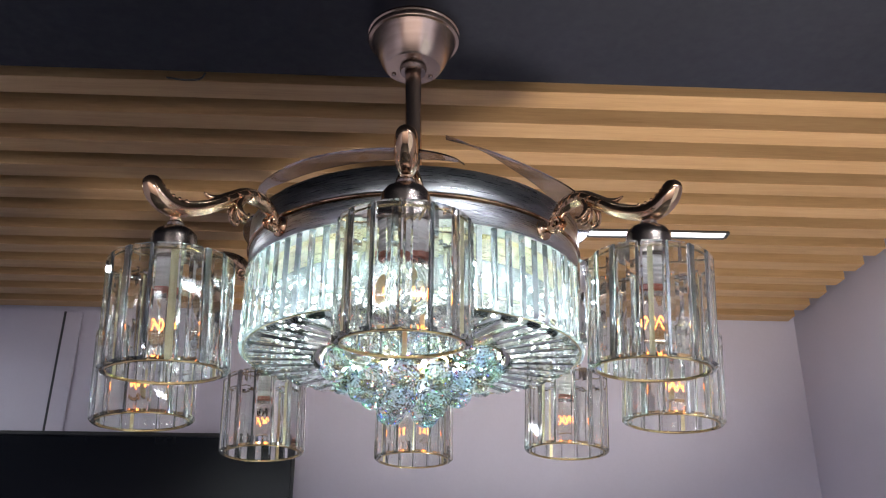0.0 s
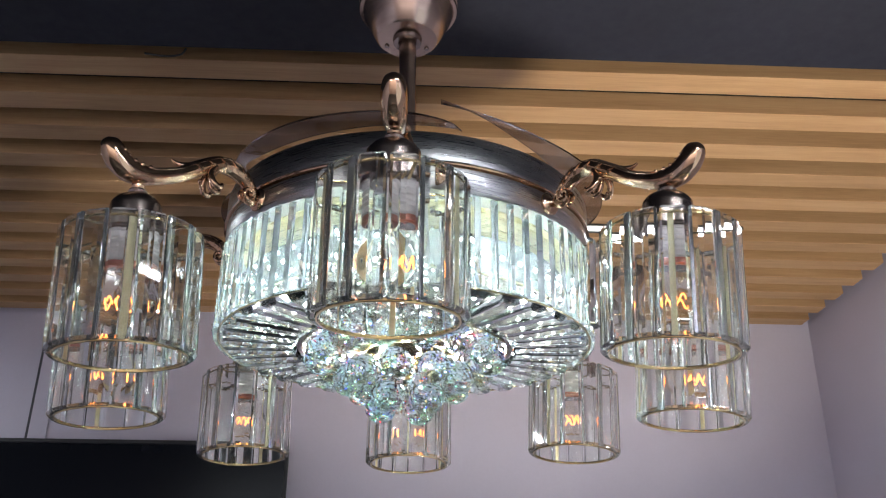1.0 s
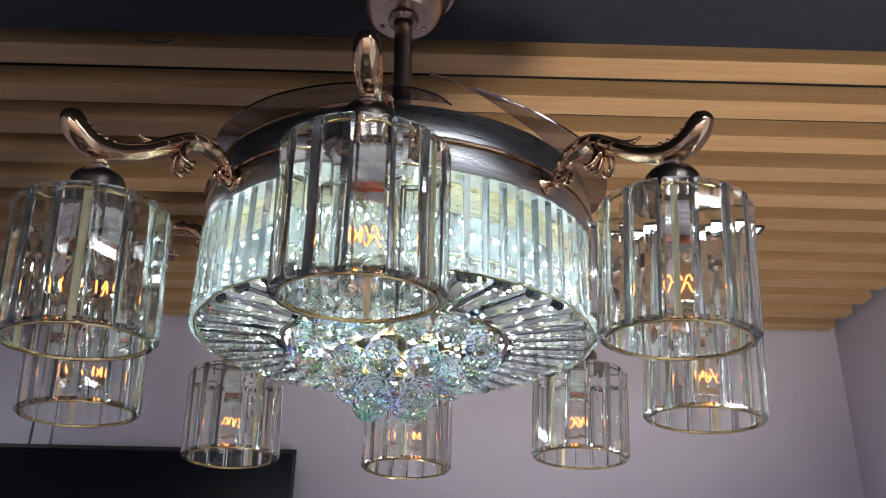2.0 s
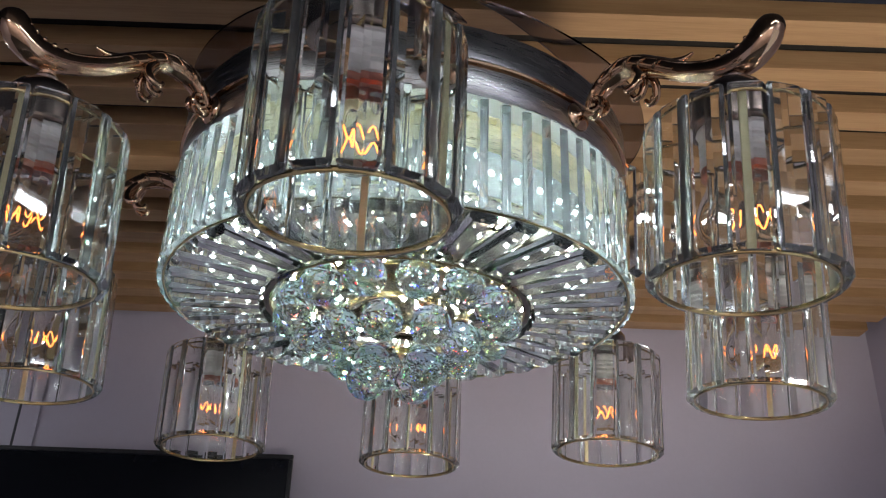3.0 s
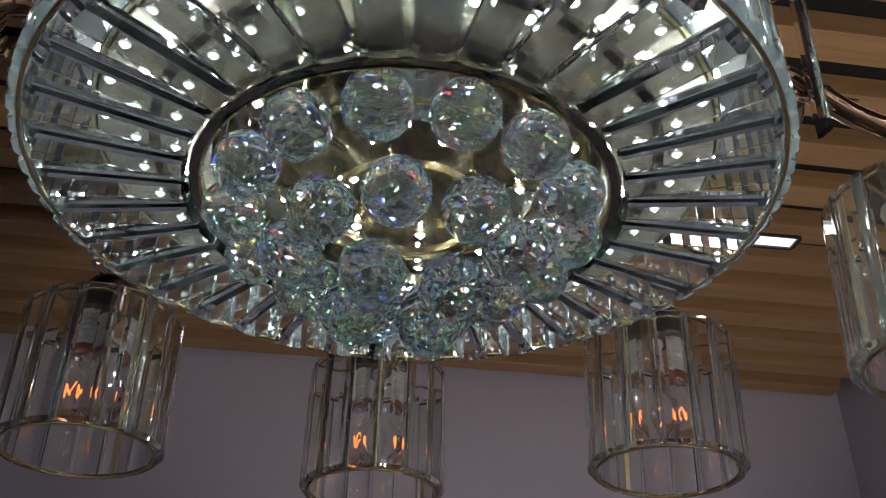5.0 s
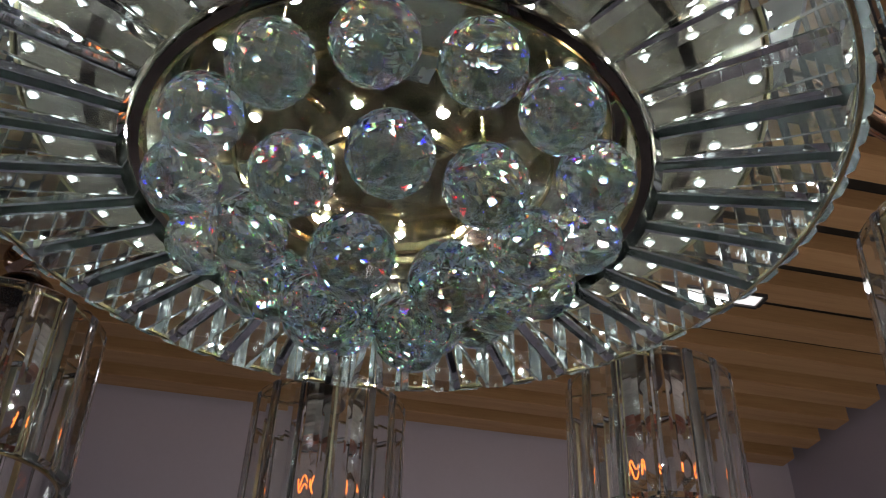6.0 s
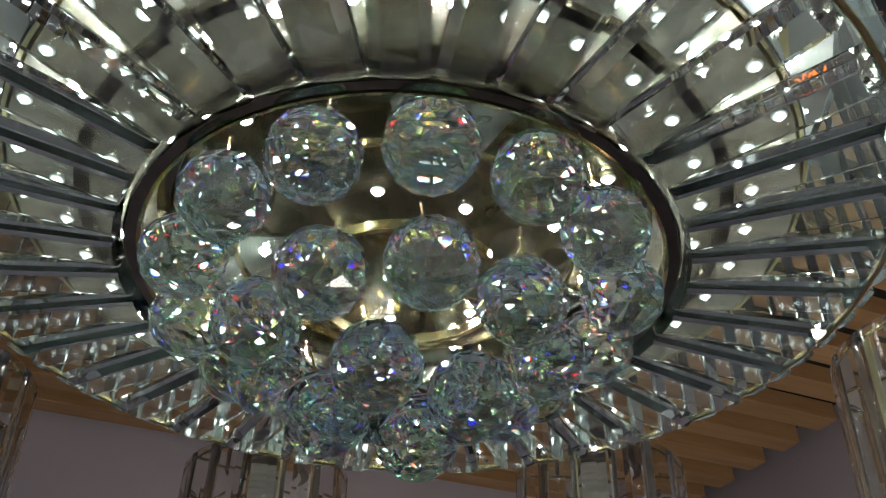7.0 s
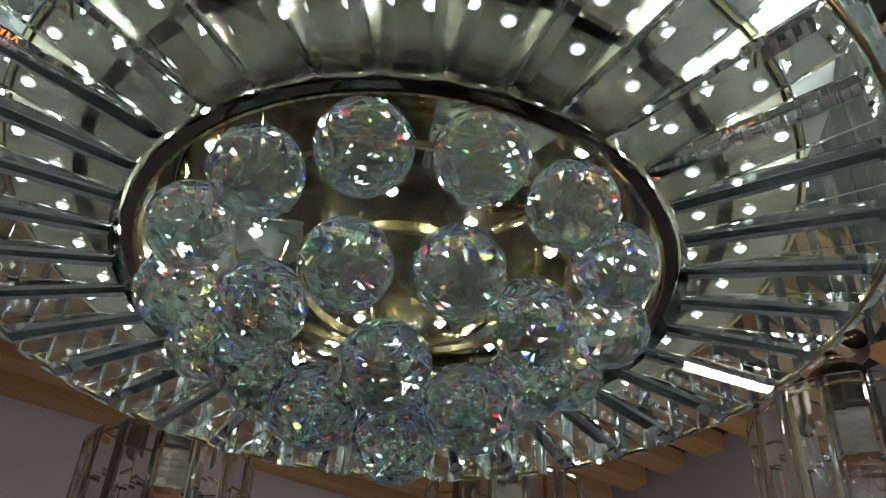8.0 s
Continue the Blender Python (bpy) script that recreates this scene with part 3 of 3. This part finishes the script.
# one arm, in the plane y = 0 with its root on the housing and its tip outwards along x
def arm_mesh():
    spine = smooth_path([(0.2345, 0.143, 0.0050), (0.2410, 0.1400, 0.0050), (0.2475, 0.1440, 0.0046), (0.2450, 0.1510, 0.0040)], 6)
    bm = tube([(r, 0, z) for r, z, _ in spine], [w for *_, w in spine], 12)
    body = smooth_path([(0.2370, 0.1450, 0.0050), (0.2440, 0.1560, 0.0078), (0.2590, 0.1680, 0.0092), (0.2830, 0.1705, 0.0096), (0.3080, 0.1560, 0.0092), (0.3330, 0.1380, 0.0088), (0.3600, 0.1255, 0.0098), (0.3820, 0.1225, 0.0122), (0.3970, 0.1300, 0.0128), (0.4045, 0.1395, 0.0120), (0.4085, 0.1462, 0.0090), (0.4100, 0.1495, 0.0030)], 7)
    tube([(r, 0, z) for r, z, _ in body], [w for *_, w in body], 16, flat=0.95, bm=bm)
    # a raised crest along the back
    crest = [(r, 0, z + w * 0.88) for r, z, w in body[6:48]]
    tube(crest, [0.0020] * len(crest), 8, bm=bm)
    for s in (-1, 1):
        rib = [(r, s * w * 0.72, z + w * 0.55) for r, z, w in body[4:44]]
        tube(rib, [0.0014] * len(rib), 6, bm=bm)
        rib = [(r, s * w * 0.86, z - w * 0.25) for r, z, w in body[2:34]]
        tube(rib, [0.0013] * len(rib), 6, bm=bm)
    # slanting flutes of the leaf pattern
    for i in range(8, 30, 4):
        (ra, za, wa), (rb, zb, wb) = body[i], body[i + 3]
        for s in (-1, 1):
            flute = smooth_path([(ra, s * wa * 0.80, za - wa * 0.62), (ra + 0.35 * (rb - ra), s * wa * 1.00, za + 0.3 * (zb - za) + wa * 0.05), (rb, s * wb * 0.62, zb + wb * 0.80)], 4)
            tube([tuple(p) for p in flute], [0.0008 + 0.0010 * math.sin(math.pi * (k + 0.6) / (len(flute) + 0.4)) for k in range(len(flute))], 6, up=Vector((0, 0, 1)), bm=bm)
    # the hooked leaf below the arch
    for s, dx in ((-1, 0.0), (1, 0.003), (0, -0.002)):
        k = smooth_path([(0.290 + dx, 0.162, 0.0055), (0.2960 + dx, 0.149, 0.0052), (0.2930 + dx, 0.138, 0.0046), (0.2860 + dx, 0.1355, 0.0038), (0.2830 + dx, 0.1400, 0.0030)], 5)
        tube([(r, s * (0.004 + 0.010 * (0.166 - z) / 0.03), z) for r, z, _ in k], [w * 0.75 for *_, w in k], 10, bm=bm)
    tip = smooth_path([(0.312, 0.158, 0.0042), (0.324, 0.1525, 0.0038), (0.334, 0.1510, 0.0026), (0.341, 0.1530, 0.0012)], 5)
    tube([(r, 0, z) for r, z, _ in tip], [w for *_, w in tip], 10, bm=bm)
    scroll = [(0.2480 + 0.0075 * (1 - i / 26) * math.cos(3.6 + i * 0.34), 0.0, 0.1475 + 0.0085 * (1 - i / 26) * math.sin(3.6 + i * 0.34)) for i in range(22)]
    for s in (-0.0045, 0.0045):
        tube([(x, s, z) for x, _, z in scroll], [0.0026] * len(scroll), 8, bm=bm)
    # rows of beads on the shoulders near the tip, and on the hooked leaf
    spots = [(body[i], sy, 0.0026 - 0.0002 * k) for k, i in enumerate((44, 47, 50, 53, 56)) for sy in (-1, 1)]
    rows = [(r - 0.2 * w, sy * w * 0.62, z + w * 0.72, q) for (r, z, w), sy, q in spots]
    rows += [(0.3000 - 0.003 * k, sy * (0.010 + 0.001 * k), 0.1470 - 0.0045 * k, 0.0027) for k in range(3) for sy in (-1, 1)]
    for r, y, z, w in rows:
        bmesh.ops.create_uvsphere(bm, u_segments=10, v_segments=7, radius=w, matrix=Matrix.Translation((r, y, z)))
    return mesh_of("arm", bm, ROSE, True)


ARM = arm_mesh()
ROSETTE = mesh_of("rosette", lathe([(0, 0.0085), (0.004, 0.0085), (0.007, 0.0060), (0.0115, 0.0045), (0.0135, 0.0020), (0.0135, 0), (0, 0)], 24), ROSE, True)

# one cup lamp, upright about its own axis, its foot at the drum's rim height
CUP_BARS, CUP_R = 16, 0.0609
CUPBAR = crystal_bar_mesh("crystal_bar", 2 * math.pi * CUP_R / CUP_BARS * 0.985, 0.1235, 0.0066, ridge=0.2, mat=CUPGLASS)
CAP = mesh_of("socket_cap", lathe([(0, 0.1095), (0.0085, 0.1095), (0.0095, 0.1075), (0.0085, 0.1055), (0.0120, 0.1035), (0.0205, 0.0985), (0.0245, 0.0930), (0.0250, 0.0880), (0.0250, 0.0640), (0.0238, 0.0625), (0, 0.0625)], 40), GUNMETAL, True)
KNOB = mesh_of("knob", lathe([(0, 0.1185), (0.004, 0.1175), (0.0065, 0.1145), (0.0065, 0.1125), (0.0045, 0.1098), (0, 0.1098)], 20), ROSE, True)
RIM = mesh_of("bottom_rim", lathe([(0.0585, -0.0612), (0.0590, -0.0622), (0.0604, -0.0622), (0.0610, -0.0612), (0.0608, -0.0588), (0.0587, -0.0588)], 72, True), GOLD, True)
TOPRIM = mesh_of("top_rim", lathe([(0.0596, 0.0560), (0.0608, 0.0560), (0.0608, 0.0580), (0.0596, 0.0580)], 72, True), GOLD, True)
STRUT = mesh_of("strut", add_box(bmesh.new(), 0.0586, 0.0600, -0.0026, 0.0026, -0.0585, 0.0558, 0.0005), STRUTBRASS)
SPOKE = mesh_of("spoke", add_box(bmesh.new(), 0.0240, 0.0594, -0.0014, 0.0014, 0.0562, 0.0576, 0.0004), GOLD)
HOLDER = mesh_of("lamp_holder", lathe([(0, 0.0620), (0.0175, 0.0620), (0.0180, 0.0600), (0.0165, 0.0585)] + [(0.0165 - 0.0012 * (k % 2), 0.0570 - 0.0028 * k) for k in range(9)] + [(0.0165, 0.0310), (0.0150, 0.0295), (0, 0.0295)], 32), PORCELAIN, True)
COLLAR = mesh_of("holder_collar", lathe([(0.0125, 0.0292), (0.0160, 0.0292), (0.0160, 0.0235), (0.0125, 0.0225)], 32, True), COPPER, True)
BULB = mesh_of("bulb", lathe([(0, -0.0330), (0.0060, -0.0322), (0.0130, -0.0285), (0.0190, -0.0210), (0.0215, -0.0120), (0.0205, -0.0030), (0.0165, 0.0070), (0.0125, 0.0150), (0.0120, 0.0224), (0, 0.0224)], 32), BULBGLASS, True)


def filament_mesh():
    pts = []
    for i in range(49):
        a = 2 * math.pi * i / 48 * 0.92
        pts.append((0.0095 * math.cos(a), 0.0095 * math.sin(a), -0.0100 + 0.0045 * math.sin(6 * a)))
    bm = tube(pts, 0.0006, 6, up=Vector((0, 0, 1)))
    return mesh_of("filament", bm, FILAMENT, True)


FIL = filament_mesh()
STEM = mesh_of("stem", lathe([(0, 0.0220), (0.004, 0.0220), (0.0035, 0.014), (0.0014, 0.008), (0, 0.007)], 12), BULBGLASS, True)

CUPS = [(-90, 0.3597, -0.001), (-134.4, 0.3627, -0.0045), (-45.1, 0.3705, 0.003), (179.7, 0.3581, -0.0047), (0.5, 0.3520, 0.0), (133.5, 0.3585, -0.002), (90.7, 0.3607, 0.0054), (45.8, 0.3510, 0.004)]
for az, r, dz in CUPS:
    arm = part("arm", ARM, None, chandelier, "polished rose bronze scrolled arm", m=turn_z(az) @ Matrix.Translation((r - 0.3600, 0, 0)))
    part("rosette", ROSETTE, None, arm, m=Matrix.Translation((0.2335 - (r - 0.36), 0, 0.1460)) @ OUT)
    cup = new("cup_lamp")
    cup.parent = chandelier
    cup.matrix_basis = turn_z(az) @ Matrix.Translation((r, 0, dz - 0.061)) @ Matrix.Rotation(radians(3.8), 4, "Y") @ Matrix.Translation((0, 0, 0.061))
    cup["label"] = "cut crystal cup shade lamp with brass rim"
    part("socket_cap", CAP, None, cup, "dark satin metal cap")
    part("knob", KNOB, None, cup)
    part("bottom_rim", RIM, None, cup, "polished brass rim")
    part("top_rim", TOPRIM, None, cup)
    for k in (180, 62, -58):
        part("strut", STRUT, None, cup, m=turn_z(k))
    for k in (0, 90, 180, 270):
        part("spoke", SPOKE, None, cup, m=turn_z(k + 20))
    part("lamp_holder", HOLDER, None, cup, "white ribbed lamp holder")
    part("holder_collar", COLLAR, None, cup, "copper red collar")
    part("bulb", BULB, None, cup, "clear glass bulb")
    part("filament", FIL, None, cup, "glowing orange filament")
    part("stem", STEM, None, cup)
    for k in range(CUP_BARS):
        part("crystal_bar", CUPBAR, None, cup, m=turn_z(360 * (k + 0.5) / CUP_BARS) @ Matrix.Translation((CUP_R, 0, -0.0610)) @ turn_z(-90))
